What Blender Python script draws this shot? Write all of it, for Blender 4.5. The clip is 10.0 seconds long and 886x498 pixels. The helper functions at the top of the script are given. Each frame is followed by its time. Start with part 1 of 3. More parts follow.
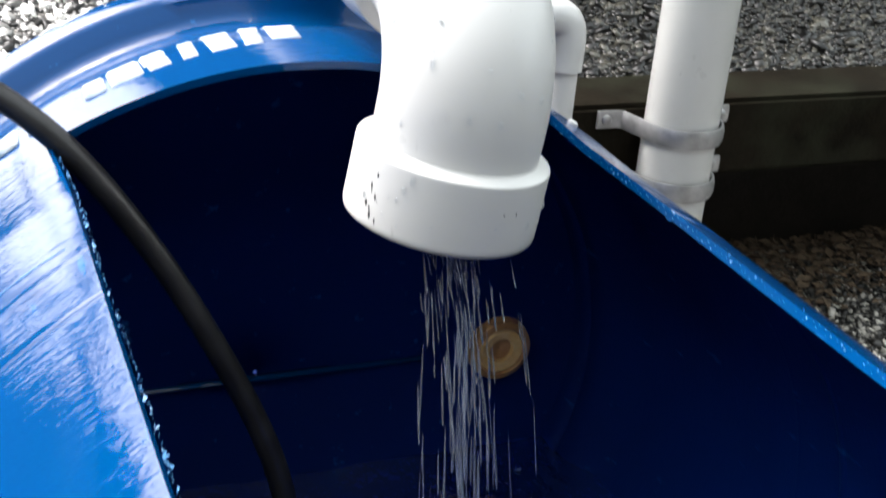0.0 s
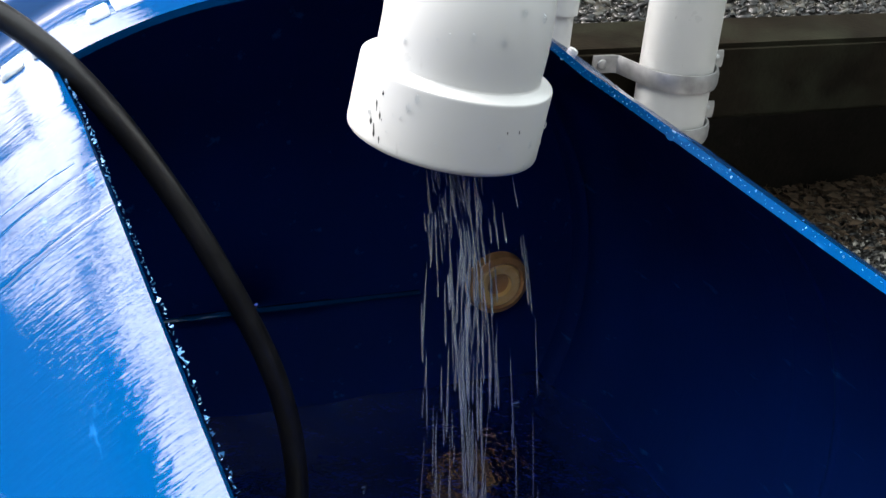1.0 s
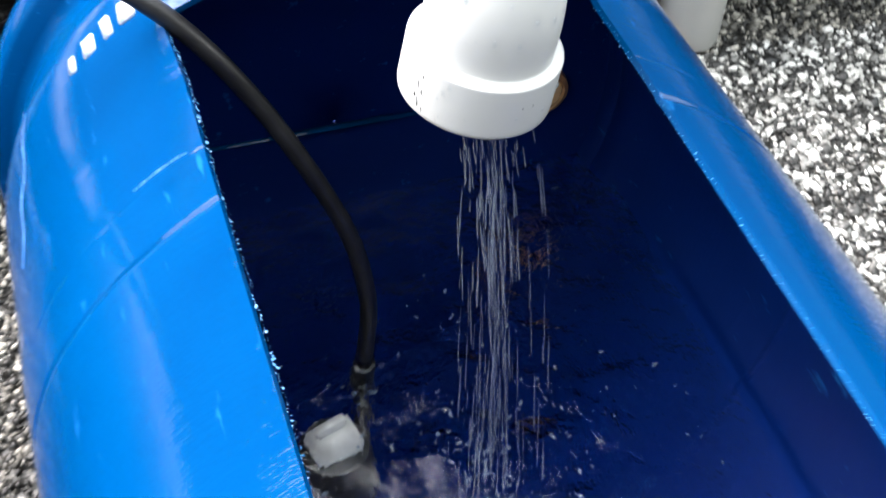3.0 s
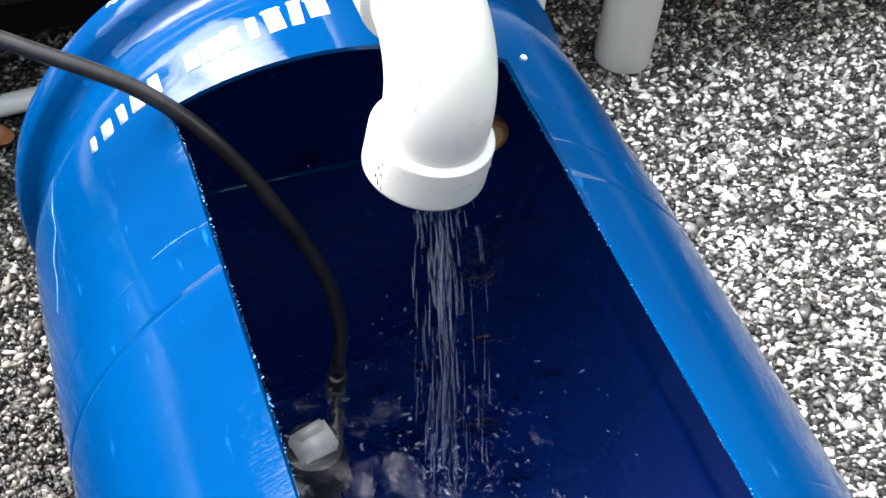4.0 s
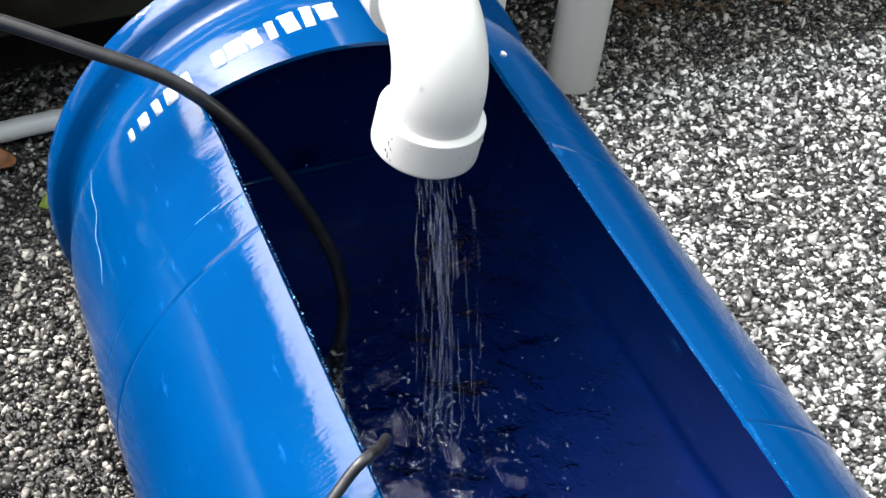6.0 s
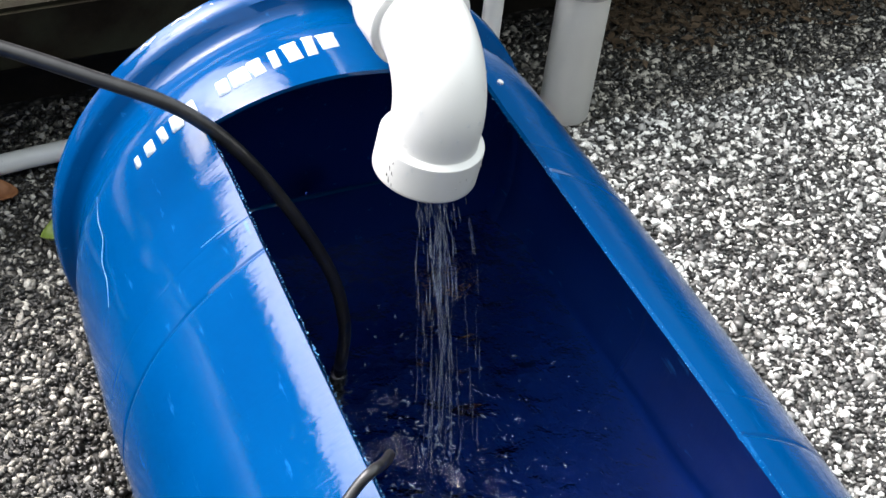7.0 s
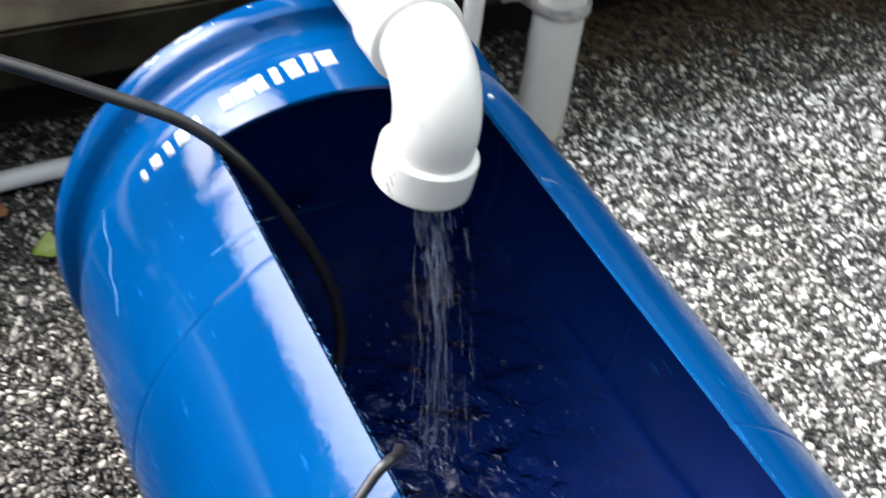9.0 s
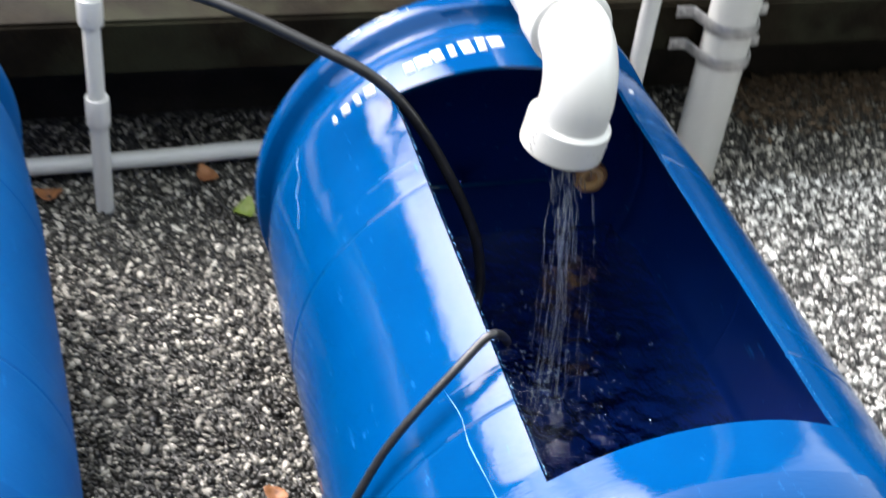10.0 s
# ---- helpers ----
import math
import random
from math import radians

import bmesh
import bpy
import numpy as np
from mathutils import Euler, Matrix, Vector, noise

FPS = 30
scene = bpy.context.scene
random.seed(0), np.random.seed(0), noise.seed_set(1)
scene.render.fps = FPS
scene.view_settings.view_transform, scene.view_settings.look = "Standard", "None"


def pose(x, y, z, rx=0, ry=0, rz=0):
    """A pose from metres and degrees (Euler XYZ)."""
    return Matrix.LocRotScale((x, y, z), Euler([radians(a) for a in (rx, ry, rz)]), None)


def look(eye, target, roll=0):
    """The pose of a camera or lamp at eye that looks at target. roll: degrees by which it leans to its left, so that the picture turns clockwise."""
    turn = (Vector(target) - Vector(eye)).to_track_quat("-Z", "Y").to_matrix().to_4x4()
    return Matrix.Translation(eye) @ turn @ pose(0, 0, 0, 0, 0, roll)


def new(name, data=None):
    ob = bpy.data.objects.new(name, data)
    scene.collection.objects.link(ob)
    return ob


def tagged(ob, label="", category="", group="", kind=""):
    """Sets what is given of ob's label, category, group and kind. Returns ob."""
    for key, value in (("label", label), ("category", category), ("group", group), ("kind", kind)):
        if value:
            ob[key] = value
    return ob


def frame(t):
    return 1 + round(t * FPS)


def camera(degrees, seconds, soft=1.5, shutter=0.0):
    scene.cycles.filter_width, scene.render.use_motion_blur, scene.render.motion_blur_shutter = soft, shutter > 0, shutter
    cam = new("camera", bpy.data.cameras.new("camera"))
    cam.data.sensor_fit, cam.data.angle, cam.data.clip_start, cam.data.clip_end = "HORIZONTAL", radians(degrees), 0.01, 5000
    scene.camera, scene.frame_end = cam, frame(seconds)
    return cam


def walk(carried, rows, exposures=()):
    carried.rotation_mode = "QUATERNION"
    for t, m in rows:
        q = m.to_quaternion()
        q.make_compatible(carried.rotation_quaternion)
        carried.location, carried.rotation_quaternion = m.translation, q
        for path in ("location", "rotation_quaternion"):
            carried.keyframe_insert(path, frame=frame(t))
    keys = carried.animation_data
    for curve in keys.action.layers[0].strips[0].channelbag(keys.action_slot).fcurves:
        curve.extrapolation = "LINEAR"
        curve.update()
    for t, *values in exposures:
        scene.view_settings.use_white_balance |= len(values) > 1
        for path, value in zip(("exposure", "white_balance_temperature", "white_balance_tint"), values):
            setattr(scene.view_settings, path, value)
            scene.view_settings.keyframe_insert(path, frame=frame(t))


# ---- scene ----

# ---- camera and walk ----
cam = camera(38.27, 10.0, soft=1.5, shutter=0.6)
PATH = [
    (0.0, pose(-0.2126, -0.8204, 0.7805, 65.265, -4.775, -21.786)),
    (0.5, pose(-0.2257, -0.8357, 0.7698, 63.935, -4.910, -22.575)),
    (1.0, pose(-0.2241, -0.8344, 0.7629, 63.691, -4.939, -22.207)),
    (1.5, pose(-0.2181, -0.8336, 0.7635, 64.023, -5.497, -21.916)),
    (2.0, pose(-0.2159, -0.8389, 0.7488, 63.141, -5.156, -21.478)),
    (2.5, pose(-0.2063, -0.8319, 0.7983, 55.869, -3.216, -20.929)),
    (3.0, pose(-0.2150, -0.8541, 1.0486, 43.030, -2.892, -18.397)),
    (3.2, pose(-0.2147, -0.8756, 1.1167, 41.326, -2.177, -18.955)),
    (4.5, pose(-0.2790, -0.9671, 1.2714, 41.253, -4.432, -20.489)),
    (5.0, pose(-0.3237, -1.0205, 1.2894, 43.281, -4.210, -21.433)),
    (6.5, pose(-0.3724, -1.0772, 1.2982, 44.959, -4.802, -23.631)),
    (7.0, pose(-0.3855, -1.0908, 1.3031, 46.071, -4.778, -23.770)),
    (7.5, pose(-0.4071, -1.1012, 1.3023, 45.602, -5.456, -25.116)),
    (8.0, pose(-0.4205, -1.1053, 1.3092, 46.348, -5.575, -26.461)),
    (8.5, pose(-0.4367, -1.1040, 1.3108, 46.306, -5.890, -26.936)),
    (9.0, pose(-0.4463, -1.1201, 1.3242, 47.365, -5.678, -25.689)),
    (9.3, pose(-0.4571, -1.2344, 1.3388, 49.141, -3.957, -21.020)),
    (9.5, pose(-0.4607, -1.2767, 1.3163, 47.563, -4.495, -18.338)),
    (10.0, pose(-0.5007, -1.4114, 1.3531, 50.995, -5.913, -14.573)),
]
walk(cam, PATH, exposures=[(0.0, -0.50), (2.0, -0.38), (2.5, -0.12), (3.0, 0.05), (3.2, 0.02), (4.5, -0.34), (6.5, -0.48), (8.0, -0.54), (9.0, -0.48), (10.0, -0.34)])

# ---- daylight ----
SUN_EL, SUN_AZ = 30.0, -37.0   # degrees; azimuth from +y towards +x
world = bpy.data.worlds.new("sky")
scene.world = world
world.use_nodes = True
wn = world.node_tree
wn.nodes.clear()
w_sky = wn.nodes.new("ShaderNodeTexSky")
w_sky.sky_type = 'NISHITA'
w_sky.sun_disc = False
w_sky.sun_elevation = radians(48)
w_sky.sun_rotation = radians(SUN_AZ)
w_sky.dust_density = 5.0
w_hsv = wn.nodes.new("ShaderNodeHueSaturation")
w_hsv.inputs["Saturation"].default_value = 0.22
w_hsv.inputs["Hue"].default_value = 0.43
w_bg = wn.nodes.new("ShaderNodeBackground")
w_bg.inputs["Strength"].default_value = 1.3
w_out = wn.nodes.new("ShaderNodeOutputWorld")
wn.links.new(w_sky.outputs[0], w_hsv.inputs["Color"])
wn.links.new(w_hsv.outputs[0], w_bg.inputs["Color"])
wn.links.new(w_bg.outputs[0], w_out.inputs[0])

sun_data = bpy.data.lights.new("sun", 'SUN')
sun_data.energy, sun_data.angle, sun_data.color = 1.25, radians(42), (0.94, 1.0, 0.97)
sun = new("sun", sun_data)
az, el = radians(SUN_AZ), radians(SUN_EL)
sun_dir = Vector((math.sin(az) * math.cos(el), math.cos(az) * math.cos(el), math.sin(el)))
sun.matrix_world = look(sun_dir * 6, (0, 0, 0))


# ---- materials ----
class Mat:
    """A small wrapper round a node material with one Principled shader."""

    def __init__(self, name, color=(0.5, 0.5, 0.5), rough=0.5, metal=0.0, spec=0.5):
        self.m = bpy.data.materials.new(name)
        self.m.use_nodes = True
        self.t = self.m.node_tree
        self.p = self.t.nodes["Principled BSDF"]
        self.p.inputs["Base Color"].default_value = (*color, 1)
        self.p.inputs["Roughness"].default_value = rough
        self.p.inputs["Metallic"].default_value = metal
        self.p.inputs["Specular IOR Level"].default_value = spec

    def node(self, kind, **values):
        n = self.t.nodes.new(kind)
        for key, v in values.items():
            n.inputs[key.replace("_", " ")].default_value = v
        return n

    def link(self, a, b):
        self.t.links.new(a, b)

    def coords(self):
        return self.t.nodes.new("ShaderNodeTexCoord").outputs["Object"]

    def noise(self, scale, detail=4.0, rough=0.55, stretch=None):
        n = self.node("ShaderNodeTexNoise", Scale=scale, Detail=detail, Roughness=rough)
        c = self.coords()
        if stretch:
            mp = self.node("ShaderNodeMapping")
            mp.inputs["Scale"].default_value = stretch
            self.link(c, mp.inputs[0])
            c = mp.outputs[0]
        self.link(c, n.inputs["Vector"])
        return n.outputs["Fac"]

    def ramp(self, fac, stops):
        r = self.t.nodes.new("ShaderNodeValToRGB")
        els = r.color_ramp.elements
        while len(els) < len(stops):
            els.new(0.5)
        for e, (pos, col) in zip(els, stops):
            e.position, e.color = pos, (*col, 1)
        self.link(fac, r.inputs[0])
        return r.outputs[0]

    def mix(self, fac, a, b, mode='MIX'):
        n = self.t.nodes.new("ShaderNodeMix")
        n.data_type, n.blend_type = 'RGBA', mode
        for sock, v in ((n.inputs[0], fac), (n.inputs[6], a), (n.inputs[7], b)):
            if isinstance(v, (int, float)):
                sock.default_value = v
            elif isinstance(v, tuple):
                sock.default_value = (*v, 1)
            else:
                self.link(v, sock)
        return n.outputs[2]

    def color(self, out):
        self.link(out, self.p.inputs["Base Color"])

    def rough(self, fac, lo, hi):
        r = self.node("ShaderNodeMapRange")
        r.inputs["To Min"].default_value, r.inputs["To Max"].default_value = lo, hi
        self.link(fac, r.inputs[0])
        self.link(r.outputs[0], self.p.inputs["Roughness"])

    def bump(self, fac, strength=0.2, dist=0.002, then=None):
        b = self.node("ShaderNodeBump", Strength=strength, Distance=dist)
        self.link(fac, b.inputs["Height"])
        if then:
            self.link(then, b.inputs["Normal"])
        self.link(b.outputs[0], self.p.inputs["Normal"])
        return b.outputs[0]


def mat_blue(name, dark, light, rough):
    k = Mat(name, rough=0.2)
    n1 = k.noise(6, 5)
    base = k.ramp(n1, [(0.3, dark), (0.7, light)])
    n2 = k.noise(90, 4, stretch=(1, 0.25, 1))
    scuff = k.ramp(n2, [(0.66, (0, 0, 0)), (0.74, (0.35, 0.35, 0.35))])
    k.color(k.mix(scuff, base, (0.015, 0.17, 0.48)))
    k.rough(k.noise(14, 6), *rough)
    b1 = k.bump(k.noise(30, 3), 0.10, 0.003)
    b2 = k.bump(k.noise(70, 3, stretch=(1, 2.0, 1)), 0.10, 0.001, b1)
    k.bump(k.noise(200, 3, stretch=(0.3, 1.8, 0.3)), 0.30, 0.0006, b2)
    return k.m


def mat_burr():
    k = Mat("cut_plastic_burr", rough=0.45)
    k.color(k.ramp(k.noise(300, 2), [(0.3, (0.015, 0.14, 0.40)), (0.7, (0.10, 0.30, 0.58))]))
    return k.m


def mat_pvc(name, tone, grime):
    k = Mat(name, rough=0.3)
    n = k.noise(9, 6)
    base = k.ramp(n, [(0.35, tuple(c * 0.94 for c in tone)), (0.65, tone)])
    spots = k.ramp(k.noise(120, 3, stretch=(1, 1, 0.35)), [(0.70, (0, 0, 0)), (0.78, (grime,) * 3)])
    k.color(k.mix(spots, base, (0.16, 0.15, 0.13)))
    k.rough(k.noise(30, 4), 0.22, 0.4)
    k.bump(k.noise(180, 3), 0.05, 0.0006)
    return k.m


def mat_hose():
    k = Mat("black_rubber", rough=0.36)
    k.color(k.ramp(k.noise(60, 4), [(0.3, (0.008, 0.008, 0.009)), (0.75, (0.024, 0.024, 0.026))]))
    k.bump(k.noise(400, 3), 0.15, 0.0006)
    return k.m


def mat_zinc():
    k = Mat("galvanised_steel", metal=0.85)
    k.color(k.ramp(k.noise(50, 5), [(0.3, (0.33, 0.33, 0.33)), (0.7, (0.55, 0.55, 0.55))]))
    k.rough(k.noise(70, 4), 0.35, 0.55)
    k.bump(k.noise(220, 3), 0.15, 0.0005)
    return k.m


def mat_concrete(name, a, b, moss=None, rough=0.75):
    k = Mat(name, rough=rough)
    n = k.noise(5, 8, 0.65)
    base = k.ramp(n, [(0.3, a), (0.7, b)])
    fine = k.ramp(k.noise(120, 4), [(0.3, (0.75, 0.75, 0.75)), (0.7, (1.1, 1.1, 1.1))])
    base = k.mix(1.0, base, fine, 'MULTIPLY')
    k.p.inputs["Specular IOR Level"].default_value = 0.2
    if moss:
        base = k.mix(k.ramp(k.noise(9, 6), [(0.45, (0, 0, 0)), (0.65, (0.8, 0.8, 0.8))]), base, moss)
    k.color(base)
    k.rough(k.noise(18, 5), rough - 0.2, rough + 0.1)
    k.bump(k.noise(160, 5), 0.5, 0.002)
    return k.m


def mat_pebble(name, soil, dark=0.05):
    k = Mat(name, rough=0.3)
    geo = k.t.nodes.new("ShaderNodeNewGeometry")
    stops = [(0.0, (0.012, 0.012, 0.0125)), (0.30, (0.045, 0.044, 0.043)), (0.50, (0.20, 0.197, 0.19)),
             (0.68, (0.46, 0.455, 0.44)), (0.84, (0.82, 0.815, 0.79)), (1.0, (0.90, 0.895, 0.88))]
    base = k.ramp(geo.outputs["Random Per Island"], [(p + dark * (1 - p) if p else 0.0, c) for p, c in stops])
    # soil scales the tone: dirt on some patches, painted shade on others
    tint = k.ramp(k.noise(3.0, 5), [(0.3, soil), (0.62, tuple(min(1.0, c * 1.75) for c in soil))])
    grain = k.ramp(k.noise(350, 4), [(0.3, (0.7, 0.7, 0.7)), (0.7, (1.15, 1.15, 1.15))])
    k.color(k.mix(1.0, k.mix(1.0, base, tint, 'MULTIPLY'), grain, 'MULTIPLY'))
    k.rough(k.noise(40, 4), 0.15, 0.5)
    k.bump(k.noise(500, 3), 0.3, 0.0008)
    return k.m


def mat_ground():
    k = Mat("wet_mortar_with_aggregate", rough=0.5)
    v = k.t.nodes.new("ShaderNodeTexVoronoi")
    v.inputs["Scale"].default_value = 95
    k.link(k.coords(), v.inputs["Vector"])
    base = k.ramp(v.outputs["Color"], [(0.0, (0.012, 0.011, 0.010)), (0.5, (0.06, 0.057, 0.05)), (1.0, (0.34, 0.325, 0.30))])
    dark = k.ramp(v.outputs["Distance"], [(0.25, (1, 1, 1)), (0.7, (0.12, 0.12, 0.12))])
    k.color(k.mix(1.0, base, dark, 'MULTIPLY'))
    k.bump(v.outputs["Distance"], 0.6, -0.004)
    return k.m


def mat_water():
    k = Mat("rain_water", color=(0.93, 0.97, 1.0), rough=0.02)
    k.p.inputs["Transmission Weight"].default_value = 1.0
    k.p.inputs["IOR"].default_value = 1.33
    b1 = k.bump(k.noise(45, 4), 0.5, 0.006)
    k.bump(k.noise(160, 3), 0.35, 0.002, b1)
    return k.m


def mat_plain(name, a, b, scale=40, rough=0.5, bump=0.2, spec=0.5):
    k = Mat(name, rough=rough, spec=spec)
    k.color(k.ramp(k.noise(scale, 5), [(0.3, a), (0.7, b)]))
    k.bump(k.noise(scale * 4, 3), bump, 0.001)
    return k.m


BLUE = mat_blue("blue_polyethylene", (0.0, 0.036, 0.135), (0.0, 0.047, 0.165), (0.012, 0.035))
BLUE.node_tree.nodes["Principled BSDF"].inputs["Specular IOR Level"].default_value = 0.22
# inside copy of BLUE, darker and deeper, with the drum's shade painted in
BLUE_IN_SHADE = mat_blue("blue_polyethylene_inside_shade", (0.0, 0.011, 0.100), (0.0, 0.0145, 0.125), (0.45, 0.6))
BLUE_IN_SHADE.node_tree.nodes["Principled BSDF"].inputs["Specular IOR Level"].default_value = 0.08
# lighter and much rougher than BLUE, for the second drum
BLUE_MATT = mat_blue("matt_light_blue_polyethylene", (0.0, 0.062, 0.22), (0.0, 0.078, 0.26), (0.42, 0.55))
BLUE_MATT.node_tree.nodes["Principled BSDF"].inputs["Specular IOR Level"].default_value = 0.15
BURR = mat_burr()
PVC = mat_pvc("white_pvc", (0.59, 0.587, 0.575), 0.25)
PVC_GREY = mat_pvc("weathered_pvc", (0.64, 0.64, 0.615), 0.4)
HOSE, ZINC = mat_hose(), mat_zinc()
PEBBLE, GROUND = mat_pebble("washed_pebbles", (0.86, 0.84, 0.81)), mat_ground()
# soiled pebbles; along the terrace the dark tone also paints in its shade
PEBBLE_SOIL_SHADE = mat_pebble("soiled_shaded_pebbles", (0.38, 0.36, 0.325), 0.34)
# very low tint paints the shade over the terrace's right half
PEBBLE_SHADED = mat_pebble("shade_darkened_pebbles", (0.06, 0.057, 0.047), 0.25)
# moss tones, darkened far below plain concrete to paint in the beam's shade
LEDGE = mat_concrete("mossy_concrete_shade", (0.004, 0.0032, 0.002), (0.017, 0.0135, 0.0085), (0.02, 0.021, 0.013), 0.7)
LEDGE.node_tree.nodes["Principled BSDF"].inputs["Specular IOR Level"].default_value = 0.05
# near black to paint in the shade under the terrace; also roof and pole
DARK_WALL = mat_concrete("near_black_concrete", (0.012, 0.010, 0.008), (0.03, 0.025, 0.02), (0.01, 0.01, 0.007), 0.6)
# kept dark so the unseen walls bounce and reflect little light
PLASTER = mat_concrete("light_blocker_plaster", (0.035, 0.034, 0.032), (0.08, 0.077, 0.070))
WATER = mat_water()
LEAF_DRY = mat_plain("dry_leaf", (0.16, 0.06, 0.025), (0.30, 0.13, 0.05), 60, 0.6)
LEAF_GREEN = mat_plain("green_leaf", (0.10, 0.16, 0.02), (0.20, 0.24, 0.05), 60, 0.5)
TWIG = mat_plain("dry_twigs", (0.035, 0.024, 0.013), (0.15, 0.10, 0.06), 90, 0.8)
INK = mat_plain("black_scuff", (0.02, 0.02, 0.02), (0.05, 0.05, 0.05), 200, 0.6)


# ---- mesh helpers ----
def link_mesh(name, bm, material, parent=None, label="", smooth=True):
    me = bpy.data.meshes.new(name)
    bm.normal_update()
    if smooth:
        for ed in bm.edges:
            if ed.is_manifold and ed.calc_face_angle(0.0) > radians(38):
                ed.smooth = False
    bm.to_mesh(me)
    bm.free()
    me.materials.append(material)
    if smooth:
        me.polygons.foreach_set("use_smooth", [True] * len(me.polygons))
    ob = new(name, me)
    if parent:
        ob.parent = parent
    if label:
        tagged(ob, label)
    return ob


def part(name, bm, material, parent, label="", smooth=True):
    return link_mesh(name, bm, material, parent, label, smooth)


def empty(name, at=(0, 0, 0)):
    ob = new(name)
    ob.location = at
    ob.empty_display_size = 0.05
    return ob


def box(bm, lo, hi, bevel=0.0, seg=2):
    r = bmesh.ops.create_cube(bm, size=1.0)
    c = [(a + b) / 2 for a, b in zip(lo, hi)]
    s = [b - a for a, b in zip(lo, hi)]
    for v in r["verts"]:
        v.co = Vector([c[i] + v.co[i] * s[i] for i in range(3)])
    if bevel:
        edges = list({e for v in r["verts"] for e in v.link_edges})
        bmesh.ops.bevel(bm, geom=edges, offset=bevel, segments=seg, affect='EDGES', clamp_overlap=True)


def sweep(bm, centres, frames, radii, seg=32, cap=True):
    """Rings of the given radii round a line of centres; frames gives two axes a ring."""
    rings = []
    for c, (u, w), r in zip(centres, frames, radii):
        rings.append([bm.verts.new(c + (u * math.cos(a) + w * math.sin(a)) * r)
                      for a in [2 * math.pi * i / seg for i in range(seg)]])
    for a, b in zip(rings, rings[1:]):
        for i in range(seg):
            j = (i + 1) % seg
            bm.faces.new((a[i], a[j], b[j], b[i]))
    if cap:
        bm.faces.new(list(reversed(rings[0])))
        bm.faces.new(rings[-1])
    return rings


def smooth_line(pts, per=10):
    """Points along a Catmull-Rom curve through pts."""
    p = [Vector(q) for q in pts]
    p = [2 * p[0] - p[1]] + p + [2 * p[-1] - p[-2]]
    out = []
    for a, b, c, d in zip(p, p[1:], p[2:], p[3:]):
        for i in range(per):
            t = i / per
            out.append(0.5 * ((2 * b) + (c - a) * t + (2 * a - 5 * b + 4 * c - d) * t * t + (3 * b - a - 3 * c + d) * t ** 3))
    out.append(p[-2].copy())
    return out


def frames_along(line):
    out, u = [], None
    for i, c in enumerate(line):
        t = (line[min(i + 1, len(line) - 1)] - line[max(i - 1, 0)]).normalized()
        if u is None:
            u = t.orthogonal().normalized()
        u = (u - t * u.dot(t)).normalized()
        out.append((u, t.cross(u)))
    return out


def tube(bm, pts, r, seg=16, per=10):
    line = smooth_line(pts, per)
    radii = [r] * len(line) if isinstance(r, (int, float)) else [r(i / (len(line) - 1)) for i in range(len(line))]
    sweep(bm, line, frames_along(line), radii, seg)


def straight(bm, a, b, profile, seg=32, cap=True):
    """A turned piece from a to b; profile: (metres along, radius)."""
    a, b = Vector(a), Vector(b)
    t = (b - a).normalized()
    u = t.orthogonal().normalized()
    w = t.cross(u)
    sweep(bm, [a + t * s for s, _ in profile], [(u, w)] * len(profile), [r for _, r in profile], seg, cap)


# ---- ground, ledge and walls ----
bm = bmesh.new()
r = bmesh.ops.create_grid(bm, x_segments=40, y_segments=40, size=60)
tagged(link_mesh("ground", bm, GROUND), "wet exposed-aggregate yard paving", "ground", kind="structure")

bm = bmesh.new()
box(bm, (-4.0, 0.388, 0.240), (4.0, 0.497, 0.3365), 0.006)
tagged(link_mesh("ledge_kerb", bm, LEDGE, smooth=False), "damp moss-grown concrete border beam of the terrace, shade painted in", "kerb", kind="structure")
bm = bmesh.new()
box(bm, (-4.0, 0.499, 0.240), (4.0, 1.9, 0.329))
tagged(link_mesh("terrace", bm, GROUND, smooth=False), "raised terrace with washed pebble finish", "terrace", kind="structure")
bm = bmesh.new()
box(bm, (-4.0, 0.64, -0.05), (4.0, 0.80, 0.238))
tagged(link_mesh("wall_plinth", bm, DARK_WALL, smooth=False), "recessed wall under the terrace, coloured near black for shade", "wall", kind="structure")
# unseen wall, added to cut the low sky behind the terrace
bm = bmesh.new()
box(bm, (-4.0, 1.9, 0.0), (-0.4, 2.05, 0.72))
tagged(link_mesh("blocker_wall_north", bm, PLASTER, smooth=False), "unseen dark plaster wall added behind the terrace to block low sky", "wall", kind="structure")

# unseen walls, added to block the sky and steer the daylight
for wall_name, lo, hi in (("blocker_wall_south", (-3.198, -2.45, 0.0), (3.0, -2.3, 2.3)), ("blocker_wall_west", (-3.35, -2.45, 0.0), (-3.2, 1.898, 2.0)), ("blocker_wall_east", (3.0, -2.45, 0.0), (3.15, 2.05, 1.1)),
                          ("blocker_wall_house", (-0.398, 1.9, 0.0), (2.998, 2.05, 5.2))):
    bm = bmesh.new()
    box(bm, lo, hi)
    tagged(link_mesh(wall_name, bm, PLASTER, smooth=False), "unseen dark plaster wall added to block light and close the yard", "wall", kind="structure")

# unseen house, added so its roofline bounds the sky reflected in the drum
house = empty("house", (-9.0, 5.0, 0))
bm = bmesh.new()
prof = [(-4.7, 0.0), (4.7, 0.0), (4.7, 3.4), (0.0, 6.33), (-4.7, 3.4)]
ends = [[bm.verts.new((x, y, z)) for x, z in prof] for y in (0.0, 2.4)]
for i in range(5):
    j = (i + 1) % 5
    bm.faces.new((ends[0][i], ends[0][j], ends[1][j], ends[1][i]))
bm.faces.new(list(reversed(ends[0])))
